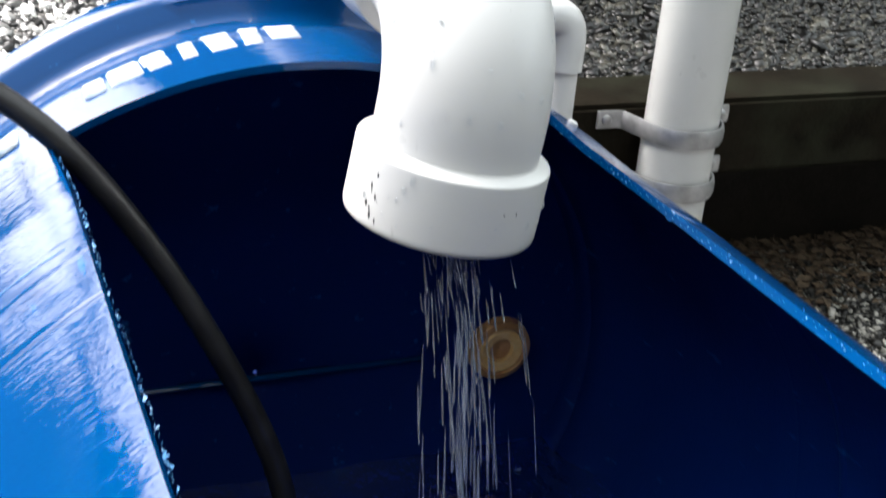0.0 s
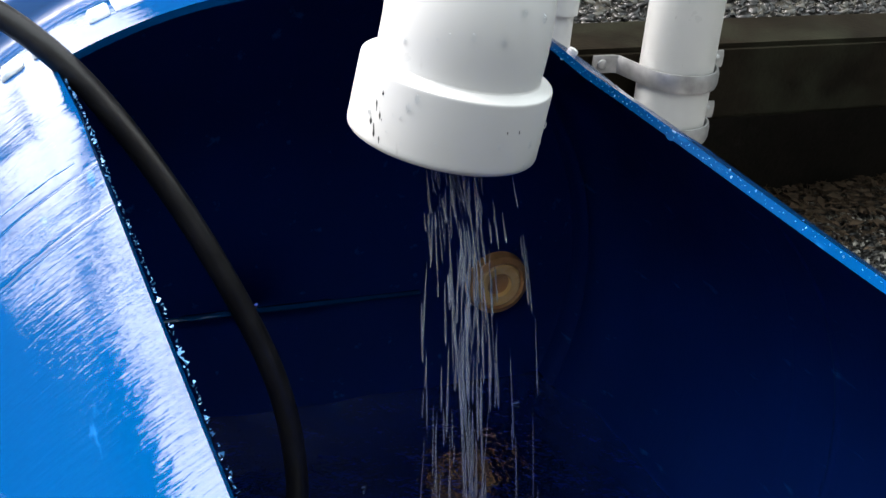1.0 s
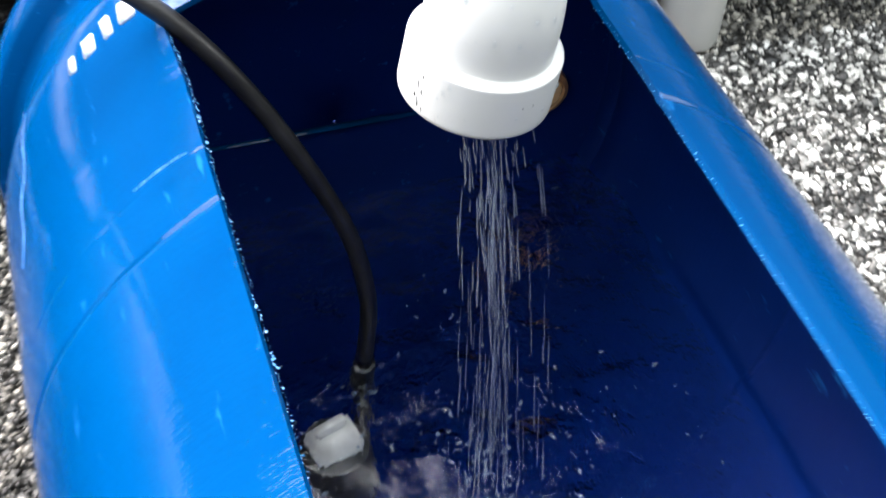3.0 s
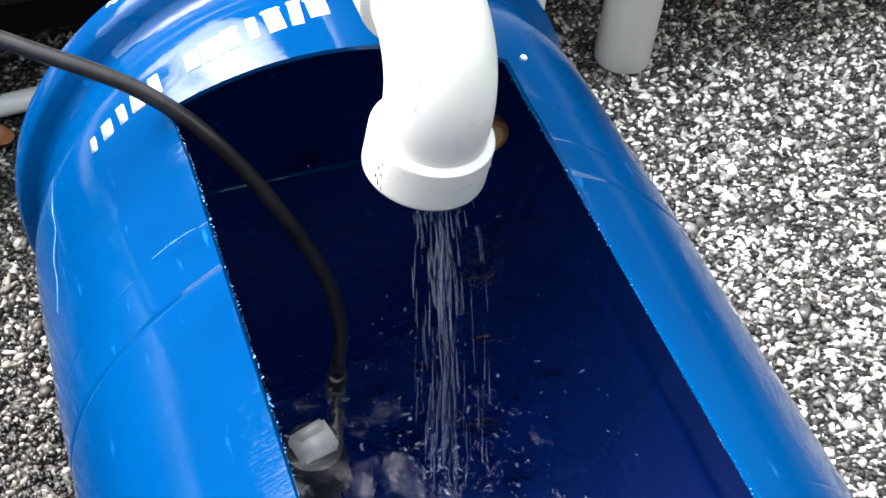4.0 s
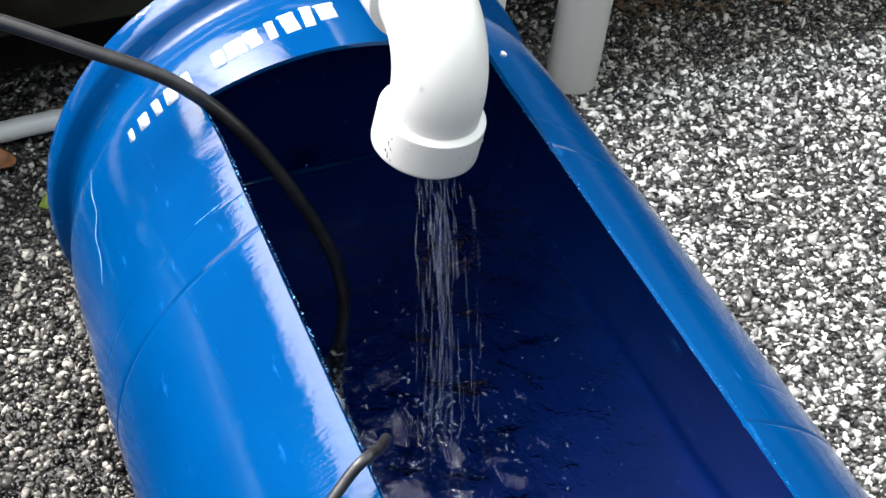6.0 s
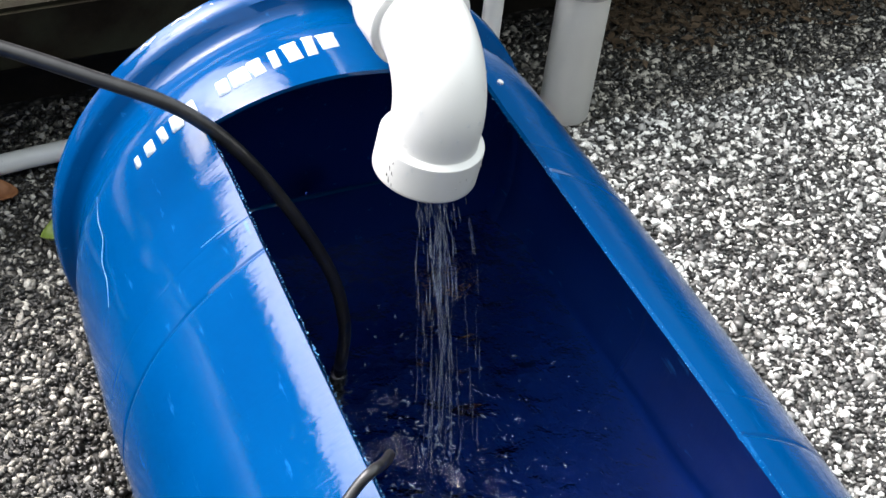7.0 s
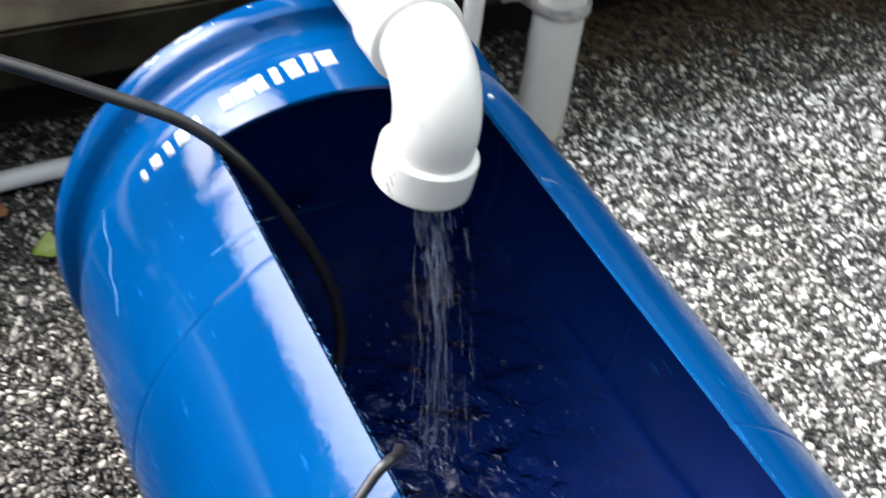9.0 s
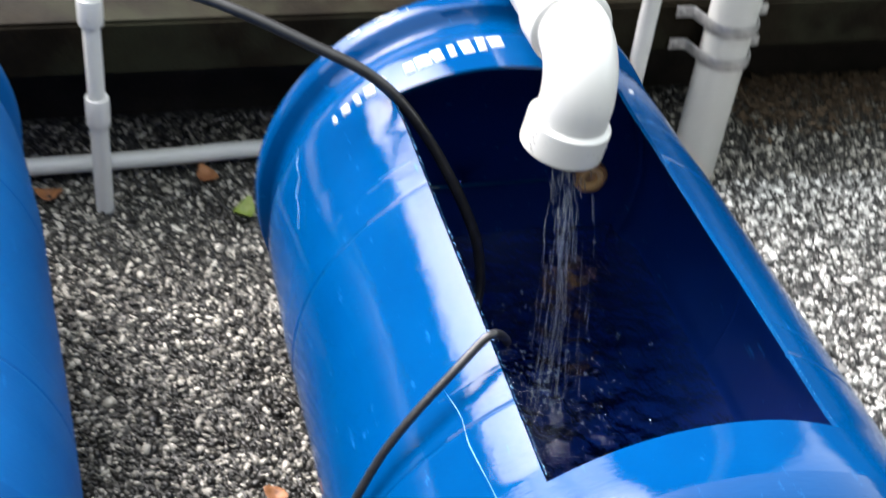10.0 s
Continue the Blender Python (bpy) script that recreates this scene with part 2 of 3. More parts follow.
bm.faces.new(ends[1])
part("wall", bm, PLASTER, house, smooth=False)
bm = bmesh.new()
prof = [(-5.4, 2.98), (0.0, 6.30), (5.4, 2.98), (5.45, 3.08), (0.0, 6.42), (-5.45, 3.08)]
ends = [[bm.verts.new((x, y, z)) for x, z in prof] for y in (-0.3, 2.7)]
for i in range(6):
    j = (i + 1) % 6
    bm.faces.new((ends[0][i], ends[0][j], ends[1][j], ends[1][i]))
bm.faces.new(list(reversed(ends[0])))
bm.faces.new(ends[1])
part("roof", bm, DARK_WALL, house, smooth=False)
tagged(house, "unseen house with a dark pitched roof, added to bound reflected sky", "house")

mast = empty("utility_pole", (-6.4, 10.5, 0))
bm = bmesh.new()
straight(bm, (0, 0, 0), (0, 0, 9), [(0, 0.15), (7.3, 0.10), (7.3, 0.001)], 14, False)
part("pole", bm, DARK_WALL, mast)
bm = bmesh.new()
box(bm, (-0.8, -0.06, 6.7), (0.8, 0.06, 6.84), 0.01)
part("crossarm", bm, DARK_WALL, mast)
tagged(mast, "dark wooden utility pole with one crossarm", "pole")


def pebbles(name, x0, x1, y0, y1, z, step, size, seed, material, skip=None):
    """A field of small angular stones in one mesh."""
    rng = np.random.default_rng(seed)
    gx, gy = np.meshgrid(np.arange(x0, x1, step), np.arange(y0, y1, step))
    c = np.stack([gx.ravel(), gy.ravel()], 1)
    c += rng.uniform(-0.48, 0.48, c.shape) * step
    if skip is not None:
        c = c[~skip(c[:, 0], c[:, 1])]
    n = len(c)
    t = (1 + 5 ** 0.5) / 2
    ico = np.array([(-1, t, 0), (1, t, 0), (-1, -t, 0), (1, -t, 0), (0, -1, t), (0, 1, t), (0, -1, -t), (0, 1, -t),
                    (t, 0, -1), (t, 0, 1), (-t, 0, -1), (-t, 0, 1)], float) / (1 + t * t) ** 0.5
    tri = np.array([int(q, 16) for q in "0b5" "051" "017" "07a" "0ab" "159" "5b4" "ba2" "a76" "718" "394" "342" "326" "368" "389" "495" "24b" "62a" "867" "981"]).reshape(-1, 3)
    v = np.repeat(ico[None], n, 0) * rng.uniform(0.55, 1.5, (n, 12, 1))
    s = size * np.exp(rng.normal(0, 0.34, (n, 1)))
    v *= (s * np.stack([rng.uniform(0.8, 1.5, n), rng.uniform(0.6, 1.0, n), rng.uniform(0.45, 0.8, n)], 1))[:, None]
    tilt = rng.normal(0, 0.35, (n, 2))
    v[:, :, 2] += v[:, :, 0] * tilt[:, :1] + v[:, :, 1] * tilt[:, 1:]
    a = rng.uniform(0, 6.283, n)
    ca, sa = np.cos(a)[:, None], np.sin(a)[:, None]
    vx, vy = v[:, :, 0] * ca - v[:, :, 1] * sa, v[:, :, 0] * sa + v[:, :, 1] * ca
    v = np.stack([vx + c[:, :1], vy + c[:, 1:], v[:, :, 2] + z + rng.uniform(-0.0015, 0.0022, (n, 1))], 2)
    f = (tri[None] + (np.arange(n) * 12)[:, None, None]).reshape(-1, 3)
    me = bpy.data.meshes.new(name)
    me.vertices.add(n * 12)
    me.vertices.foreach_set("co", v.reshape(-1).astype(np.float32))
    me.loops.add(len(f) * 3)
    me.loops.foreach_set("vertex_index", f.reshape(-1).astype(np.int32))
    me.polygons.add(len(f))
    me.polygons.foreach_set("loop_start", np.arange(0, len(f) * 3, 3, dtype=np.int32))
    me.update(calc_edges=True)
    me.validate()
    me.materials.append(material)
    return new(name, me)


for x0, x1, y0, y1, mt, seed, words in (
        (-0.86, -0.16, -0.78, 0.62, PEBBLE_SOIL_SHADE, 3, "wet soil-stained pebbles set in the paving"),
        # strip along the terrace, its colour darkened for dirt and shade
        (-0.16, 1.40, 0.30, 0.62, PEBBLE_SOIL_SHADE, 6, "wet soiled pebbles by the terrace, darkened for its shade"),
        (0.16, 1.40, -0.78, 0.30, PEBBLE, 7, "wet white, grey and black pebbles set in the paving")):
    tagged(pebbles("gravel", x0, x1, y0, y1, 0.0008, 0.0062, 0.0038, seed, mt), words, "gravel", kind="stuff")
upper = pebbles("gravel", -0.75, 0.22, 0.503, 1.0, 0.329, 0.0100, 0.0060, 4, PEBBLE)
tagged(upper, "wet grey pebbles set in the terrace top", "gravel", kind="stuff")
# right part of the terrace top, with shade painted into the stones
upper_shaded = pebbles("gravel", 0.22, 1.35, 0.503, 1.0, 0.329, 0.0100, 0.0060, 5, PEBBLE_SHADED)
tagged(upper_shaded, "pebbles in the terrace top, coloured dark for shade", "gravel", kind="stuff")

# ---- blue drum ----
DR, DZ = 0.285, 0.2925              # radius and height of the axis
TH_L, TH_R = radians(-32.3), radians(27.05)
Y_FAR, Y_NEAR, SLANT = -0.157, -0.7525, -0.032

# length along the axis and radius, from the far head to the near one
PROFILE = [(-0.020, 0.276), (-0.006, 0.280), (0.0, 0.285), (0.0, 0.289), (-0.010, 0.2905), (-0.024, 0.2895), (-0.030, 0.286),
           (-0.034, 0.276), (-0.042, 0.270), (-0.052, 0.2693), (-0.0545, 0.2700), (-0.057, 0.2697), (-0.0595, 0.2707), (-0.062, 0.2706), (-0.0645, 0.2719), (-0.067, 0.2720), (-0.0695, 0.2736), (-0.075, 0.2755), (-0.084, 0.279), (-0.098, 0.2832), (-0.112, 0.285)]


GROOVES = ((-0.281, -0.00020, 0.0012), (-0.326, -0.0011, 0.0017), (-0.607, -0.00020, 0.0012), (-0.652, -0.0011, 0.0017))


def body_radius(y):
    """The drum's radius along its straight part, with two pairs of shallow grooves."""
    r = DR
    for g, depth, width in GROOVES:
        r += depth * math.exp(-((y - g) / width) ** 2)
    return r


def drum(name, cut, skin):
    thing = empty(name)
    ys = [-0.125, -0.14, Y_FAR] + [Y_FAR - 0.0062 * i for i in range(1, 96)] + [Y_NEAR]
    for g, _, w in GROOVES:
        ys = [y for y in ys if abs(y - g) > 2.6 * w] + [g + w * q for q in (-2.2, -1.4, -0.8, -0.35, 0, 0.35, 0.8, 1.4, 2.2)]
    ys = sorted(ys, reverse=True)
    ys += [-0.765, -0.785, -0.805, -0.818]
    mirror = [(-0.93 - y, r) for y, r in reversed(PROFILE)]
    rings = PROFILE + [(y, body_radius(y)) for y in ys] + mirror
    i_far = len(PROFILE) + ys.index(Y_FAR)
    i_near = len(PROFILE) + ys.index(Y_NEAR)
    # angles: the opening takes whole steps
    n_open, n_rest = 26, 94
    ths = [TH_L + (TH_R - TH_L) * i / n_open for i in range(n_open)] + \
          [TH_R + (2 * math.pi - TH_R + TH_L) * i / n_rest for i in range(n_rest)]
    n = len(ths)
    bm = bmesh.new()
    grid = []
    for k, (y, r) in enumerate(rings):
        row = []
        u = min(1.0, max(0.0, (Y_FAR - y) / 0.6))
        for i, th in enumerate(ths):
            yy, dx, dz = y, 0.0, 0.0
            if cut:
                if -0.30 < y < -0.118:
                    w = 1 - abs(y - Y_FAR) / (0.143 if y < Y_FAR else 0.039)
                    s = (i / n_open) if i <= n_open else max(0.0, 1 - (i - n_open) / 14)
                    yy += SLANT * max(0.0, w) * s
                inside = min(1.0, max(0.0, (Y_FAR + 0.02 - y) / 0.08)) * min(1.0, max(0.0, (y - Y_NEAR + 0.05) / 0.07))
                near_l = math.exp(-(((th - TH_L + math.pi) % (2 * math.pi) - math.pi) / 0.9) ** 2)
                near_r = math.exp(-(((th - TH_R + math.pi) % (2 * math.pi) - math.pi) / 0.9) ** 2)
                dx += near_l * inside * (0.006 + 0.002 * u) + near_r * inside * (-0.002)
                dz += near_l * inside * (-0.003 - 0.014 * u) - near_r * inside * 0.003
            dx += (0.014 if 0 < th < math.pi else 0.008) * math.sin(th) ** 3 * min(1.0, max(0.0, (-0.06 - y) / 0.2)) * min(1.0, max(0.0, (y + 0.90) / 0.2))
            wob = 0.0016 * noise.noise((math.sin(th) * 2.2, y * 4, math.cos(th) * 2.2))
            row.append(bm.verts.new((math.sin(th) * (r + wob) + dx, yy, DZ + math.cos(th) * (r + wob) + dz)))
        grid.append(row)
    for k in range(len(grid) - 1):
        for i in range(n):
            if cut and i_far <= k < i_near and i < n_open:
                continue
            j = (i + 1) % n
            bm.faces.new((grid[k][i], grid[k + 1][i], grid[k + 1][j], grid[k][j]))
    for ed in bm.edges:
        if ed.is_boundary:
            ed.smooth = False
    body = part("body", bm, skin, thing)
    sol = body.modifiers.new("wall", 'SOLIDIFY')
    sol.thickness, sol.offset, sol.use_rim = 0.0045, -1.0, True
    # inner faces take the darker copy that carries the painted shade
    body.data.materials.append(BLUE_IN_SHADE)
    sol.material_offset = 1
    for y, s, lab in ((-0.020, 1, "far"), (-0.91, -1, "near")):
        bm = bmesh.new()
        head_profile = [(-0.030, 0.2652), (-0.012, 0.2650), (-0.006, 0.2632), (-0.004, 0.258), (-0.004, 0.06), (0.0, 0.05), (0.0, 0.002)]
        sweep(bm, [Vector((0, y + s * a, DZ)) for a, _ in head_profile],
              [(Vector((0, 0, 1)), Vector((1, 0, 0)))] * len(head_profile), [r for _, r in head_profile], 96, False)
        head = part("head", bm, BLUE_IN_SHADE, thing)
        hs = head.modifiers.new("wall", 'SOLIDIFY')
        hs.thickness, hs.offset = 0.005, 0.0
    return thing


blue_drum = tagged(drum("drum", True, BLUE), "glossy blue plastic drum lying cut open, part filled with water", "drum")
other = tagged(drum("drum", True, BLUE_MATT), "matt lighter blue plastic drum lying on the pebble paving beside a pipe", "drum")
other.matrix_world = pose(-0.885, 0.17, 0, 0, 0, 4.0)

# water in the drum
bm = bmesh.new()
WZ = 0.20
half = math.sqrt((DR - 0.006) ** 2 - (DZ - WZ) ** 2)
bmesh.ops.create_grid(bm, x_segments=60, y_segments=110, size=1.0)
for v in bm.verts:
    x, y = v.co.x * half, -0.028 - (v.co.y + 1) / 2 * 0.86
    d = math.hypot(x - 0.03, y + 0.375)
    churn = math.exp(-(d / 0.16) ** 2)
    h = 0.0012 * math.sin(d * 120) * math.exp(-d * 7) + (0.0022 + 0.003 * churn) * noise.noise((x * 28, y * 28, 0.3)) + (0.001 + 0.004 * churn) * noise.noise((x * 60, y * 60, 2.0))
    v.co = (x, y, WZ + h)
tagged(link_mesh("water", bm, WATER), "clear rippled rain water standing in the blue drum", "water", kind="structure")

# ---- white elbow outlet and its pipe ----
outlet = empty("drain_pipe", (0, 0, 0))
bm = bmesh.new()
BR = 0.066
lean = Vector((-0.13, 0.03, -1)).normalized()
mouth = Vector((0.0297, -0.265, 0.518))
s0 = mouth - lean * 0.0445
down = s0 - lean * 0.012
rr = 0.0430
line_pts = [s0 + lean * 0.004, down]
for i in range(1, 15):
    a = math.pi / 2 * i / 14
    line_pts.append(down + Vector((0, BR * (1 - math.cos(a)), 0)) - lean * BR * math.sin(a))
line_pts.append(line_pts[-1] + Vector((0, 0.004, 0)))
sweep(bm, line_pts, frames_along(line_pts), [rr] * len(line_pts), 48, False)
part("bend", bm, PVC, outlet)
bm = bmesh.new()
straight(bm, s0, s0 + lean * 0.1, [(0.0, 0.0428), (0.0012, 0.0434), (0.0034, 0.0494), (0.0038, 0.0499), (0.0045, 0.0501), (0.0056, 0.0502), (0.0370, 0.0505), (0.0390, 0.0505), (0.0408, 0.0502), (0.0416, 0.0494), (0.0416, 0.0470),
                                   (0.0400, 0.0462), (0.006, 0.0455), (0.004, 0.039), (0.0, 0.039)], 64, False)
part("socket", bm, PVC, outlet, "white socket with black scuffs")
bm = bmesh.new()
e = line_pts[-1]
straight(bm, e, e + Vector((0, 1, 0)), [(-0.0035, 0.0428), (-0.0022, 0.0485), (-0.001, 0.0497), (0.0005, 0.0500), (0.042, 0.0502), (0.0455, 0.0496), (0.046, 0.045)], 64, False)
part("socket", bm, PVC, outlet)
bm = bmesh.new()
straight(bm, e + Vector((0, 0.03, 0)), e + Vector((0, 1, 0)), [(0, 0.0445), (2.09, 0.0445)], 48)
part("pipe", bm, PVC, outlet)
tagged(outlet, "white plastic pipe with a wet elbow pouring into the drum", "pipe")

# ---- downpipe with its clips ----
PX, PY, PR = 0.587, 0.3455, 0.0422
downpipe = empty("downpipe", (PX, PY, 0))
bm = bmesh.new()
straight(bm, (0, 0, 0.004), (0, 0, 3), [(0.0, PR - 0.003), (0.0, PR - 0.0005), (0.001, PR), (2.6, PR), (2.6, 0.01)], 56, False)
part("pipe", bm, PVC_GREY, downpipe)
tagged(downpipe, "white plastic downpipe standing on the wet paving", "pipe")


def pipe_clip(z):
    clip = empty("pipe_clip", (PX, PY, z))
    bm = bmesh.new()
    pts = []
    wall_y = 0.388 - PY - 0.004
    pts += [Vector((-0.088, wall_y, 0)), Vector((-0.062, wall_y, 0)), Vector((-0.055, wall_y - 0.004, 0))]
    for i in range(0, 25):
        a = math.radians(196 + (344 - 196) * i / 24)
        pts.append(Vector((math.cos(a) * (PR + 0.003), math.sin(a) * (PR + 0.003), 0)))
    pts += [Vector((0.055, wall_y - 0.004, 0)), Vector((0.062, wall_y, 0)), Vector((0.088, wall_y, 0))]
    h, th = 0.0105, 0.0022
    prev = None
    for i, p in enumerate(pts):
        t = (pts[min(i + 1, len(pts) - 1)] - pts[max(i - 1, 0)]).normalized()
        nrm = Vector((t.y, -t.x, 0))
        bow = 0.0015
        ring = [bm.verts.new(p + nrm * a + Vector((0, 0, b))) for a, b in
                ((0, -h), (th, -h), (th + bow, -h * 0.5), (th + bow, h * 0.5), (th, h), (0, h))]
        if prev:
            for q in range(6):
                bm.faces.new((prev[q], prev[(q + 1) % 6], ring[(q + 1) % 6], ring[q]))
        else:
            bm.faces.new(ring)
        prev = ring
    bm.faces.new(list(reversed(prev)))
    part("strap", bm, ZINC, clip)
    for s in (-1, 1):
        bm = bmesh.new()
        straight(bm, (s * 0.077, wall_y - 0.002, 0), (s * 0.077, wall_y - 1, 0), [(0, 0.0065), (0.003, 0.0062), (0.0045, 0.004), (0.0048, 0.0001)], 12, False)
        part("screw", bm, ZINC, clip)
    return tagged(clip, "galvanised saddle clip screwed to the beam round the downpipe", "clip", "clips on the downpipe")


pipe_clip(0.322)
pipe_clip(0.258)

# ---- thin pipes ----
thin = empty("water_pipe", (0, 0, 0))
TX, TY = 0.43, 0.35
bm = bmesh.new()
straight(bm, (TX, TY, 0.0), (TX, TY, 1), [(0, 0.0155), (0.43, 0.0155)], 24)
part("pipe", bm, PVC, thin)
bm = bmesh.new()
tube(bm, [(TX, TY, 0.395), (TX, TY, 0.43), (TX - 0.006, TY, 0.447), (TX - 0.022, TY, 0.455), (TX - 0.05, TY, 0.456)], 0.0195, 24, 8)
part("elbow", bm, PVC, thin)
bm = bmesh.new()
straight(bm, (TX - 0.045, TY, 0.456), (TX - 1, TY, 0.456), [(0, 0.0155), (0.12, 0.0155)], 24)
part("branch", bm, PVC, thin)
tagged(thin, "thin white plastic water pipe with an elbow beside the downpipe", "pipe")

left_riser = empty("water_pipe", (-0.487, 0.352, 0))
bm = bmesh.new()
straight(bm, (0, 0, 0.004), (0, 0, 1), [(0.0, 0.0115), (0.0, 0.0150), (0.20, 0.0150)], 24, False)
part("pipe", bm, PVC, left_riser)
for z0, z1 in ((0.175, 0.225), (0.355, 0.40)):
    bm = bmesh.new()
    straight(bm, (0, 0, z0), (0, 0, 1), [(0, 0.0150), (0, 0.0185), (0.003, 0.0192), (z1 - z0 - 0.003, 0.0192), (z1 - z0, 0.0185), (z1 - z0, 0.014)], 24, False)
    part("coupler", bm, PVC, left_riser)
bm = bmesh.new()
straight(bm, (0, 0, 0.2), (0, 0, 1), [(0, 0.0135), (1.6, 0.0135)], 24)
part("pipe", bm, PVC_GREY, left_riser)
tagged(left_riser, "thin white plastic standpipe with couplers, open at the foot", "pipe")

bm = bmesh.new()
tube(bm, [(-2.2, 0.43, 0.035), (-0.6, 0.443, 0.034), (-0.2, 0.458, 0.034), (0.3, 0.462, 0.034)], 0.0155, 20, 6)
tagged(link_mesh("water_pipe", bm, PVC_GREY), "long thin weathered plastic pipe lying along the recess", "pipe")

# ---- hose and cord ----
hose = empty("hose")
bm = bmesh.new()
tube(bm, [(-1.6, 0.39, 0.345), (-1.1, 0.28, 0.54), (-0.593, 0.056, 0.628), (-0.381, -0.046, 0.6186), (-0.240, -0.122, 0.584), (-0.161, -0.157, 0.547), (-0.100, -0.177, 0.472),
          (-0.045, -0.208, 0.366), (-0.027, -0.221, 0.288), (-0.0275, -0.220, 0.219), (-0.026, -0.205, 0.172), (-0.035, -0.235, 0.150), (-0.046, -0.258, 0.143)], 0.0070, 18, 10)
part("tube", bm, HOSE, hose)
bm = bmesh.new()
straight(bm, (-0.0265, -0.211, 0.190), (-0.026, -0.205, 0.172), [(-0.006, 0.0072), (-0.005, 0.0098), (0.004, 0.0102), (0.005, 0.0088), (0.012, 0.0088), (0.013, 0.0108), (0.020, 0.0108), (0.021, 0.0072)], 20, False)
part("fitting", bm, HOSE, hose)
tagged(hose, "black rubber hose hung over the drum's cut edge into the water", "hose")

bm = bmesh.new()
pts = [(-0.111, -0.533, 0.476), (-0.121, -0.550, 0.497), (-0.132, -0.567, 0.518), (-0.143, -0.580, 0.534), (-0.152, -0.587, 0.5405)]
for th, y in ((-34, -0.592), (-41, -0.606), (-50, -0.617), (-60, -0.625), (-70, -0.631), (-80, -0.628), (-95, -0.61), (-115, -0.58)):
    a = radians(th)
    pts.append(((DR + 0.007) * math.sin(a) - 0.004 * math.sin(a) ** 2, y, DZ + (DR + 0.007) * math.cos(a)))
pts += [(-0.33, -0.55, 0.03), (-0.42, -0.60, 0.012), (-0.6, -0.75, 0.012), (-0.9, -0.9, 0.012)]
tube(bm, pts, 0.0044, 14, 10)
tagged(link_mesh("cord", bm, HOSE), "black rubber cord laid over the drum's side, end dangling free inside", "cord")

# ---- submersible pump standing in the water ----
PUMP_DARK = mat_plain("black_pump_plastic", (0.012, 0.012, 0.013), (0.03, 0.03, 0.032), 80, 0.4)
PUMP_CAP = mat_plain("pale_grey_pump_cap", (0.50, 0.50, 0.50), (0.66, 0.66, 0.65), 60, 0.3)
pump = empty("water_pump", (-0.073, -0.288, 0.026))
bm = bmesh.new()
straight(bm, (0, 0, 0), (0, 0, 1), [(0.0, 0.040), (0.006, 0.044), (0.040, 0.044), (0.046, 0.038), (0.150, 0.035), (0.168, 0.028), (0.170, 0.020)], 28, True)
part("casing", bm, PUMP_DARK, pump)
bm = bmesh.new()
box(bm, (-0.020, -0.016, 0.160), (0.020, 0.016, 0.179), 0.003)
box(bm, (-0.012, 0.004, 0.176), (0.016, 0.014, 0.184), 0.002)
bmesh.ops.rotate(bm, cent=(0, 0, 0.17), matrix=Euler((0.15, -0.12, 0.25)).to_matrix(), verts=bm.verts)
part("cap", bm, PUMP_CAP, pump, "pale grey pump cap")
bm = bmesh.new()
tube(bm, [(0.030, 0.05, 0.120), (0.024, 0.040, 0.105), (0.012, 0.022, 0.098)], 0.011, 16, 6)
part("outlet", bm, PUMP_DARK, pump)
tagged(pump, "black submersible pump with a pale cap standing in the water", "pump")

# ---- details of the cut drum ----
def on_drum(th, y, lift=0.0):
    a = radians(th)
    return Vector(((DR + lift) * math.sin(a), y, DZ + (DR + lift) * math.cos(a)))


# raised lettering, unreadable, as plain pale raised bars
bm = bmesh.new()
box(bm, (-0.0056, -0.0105, -0.003), (0.0056, 0.0105, 0.0010), 0.0009, 2)
letter_mesh = bpy.data.meshes.new("letter_bar")
bm.to_mesh(letter_mesh)
bm.free()
letter_mesh.materials.append(mat_plain("pale_lettering", (0.30, 0.40, 0.52), (0.72, 0.72, 0.70), 140, 0.25))
letter_mesh.polygons.foreach_set("use_smooth", [True] * len(letter_mesh.polygons))
for i in range(13):
    if i == 5:
        continue
    th = -48 + 3.75 * i
    bar = new("letter_bar", letter_mesh)
    bar.parent = blue_drum
    bar.matrix_world = Matrix.Translation(on_drum(th, -0.130 + 0.0009 * i, 0.0002)) @ pose(0, 0, 0, 0, th, (i * 37 % 11) - 5) @ Matrix.Diagonal(((0.8 + 0.1 * (i * 5 % 9)) * (0.8 + 0.04 * i), (1.05 + 0.06 * (i * 7 % 6)) * (0.72 + 0.04 * i), 1, 1))

# ragged burrs along the sawn edges
rng = random.Random(11)
bm = bmesh.new()
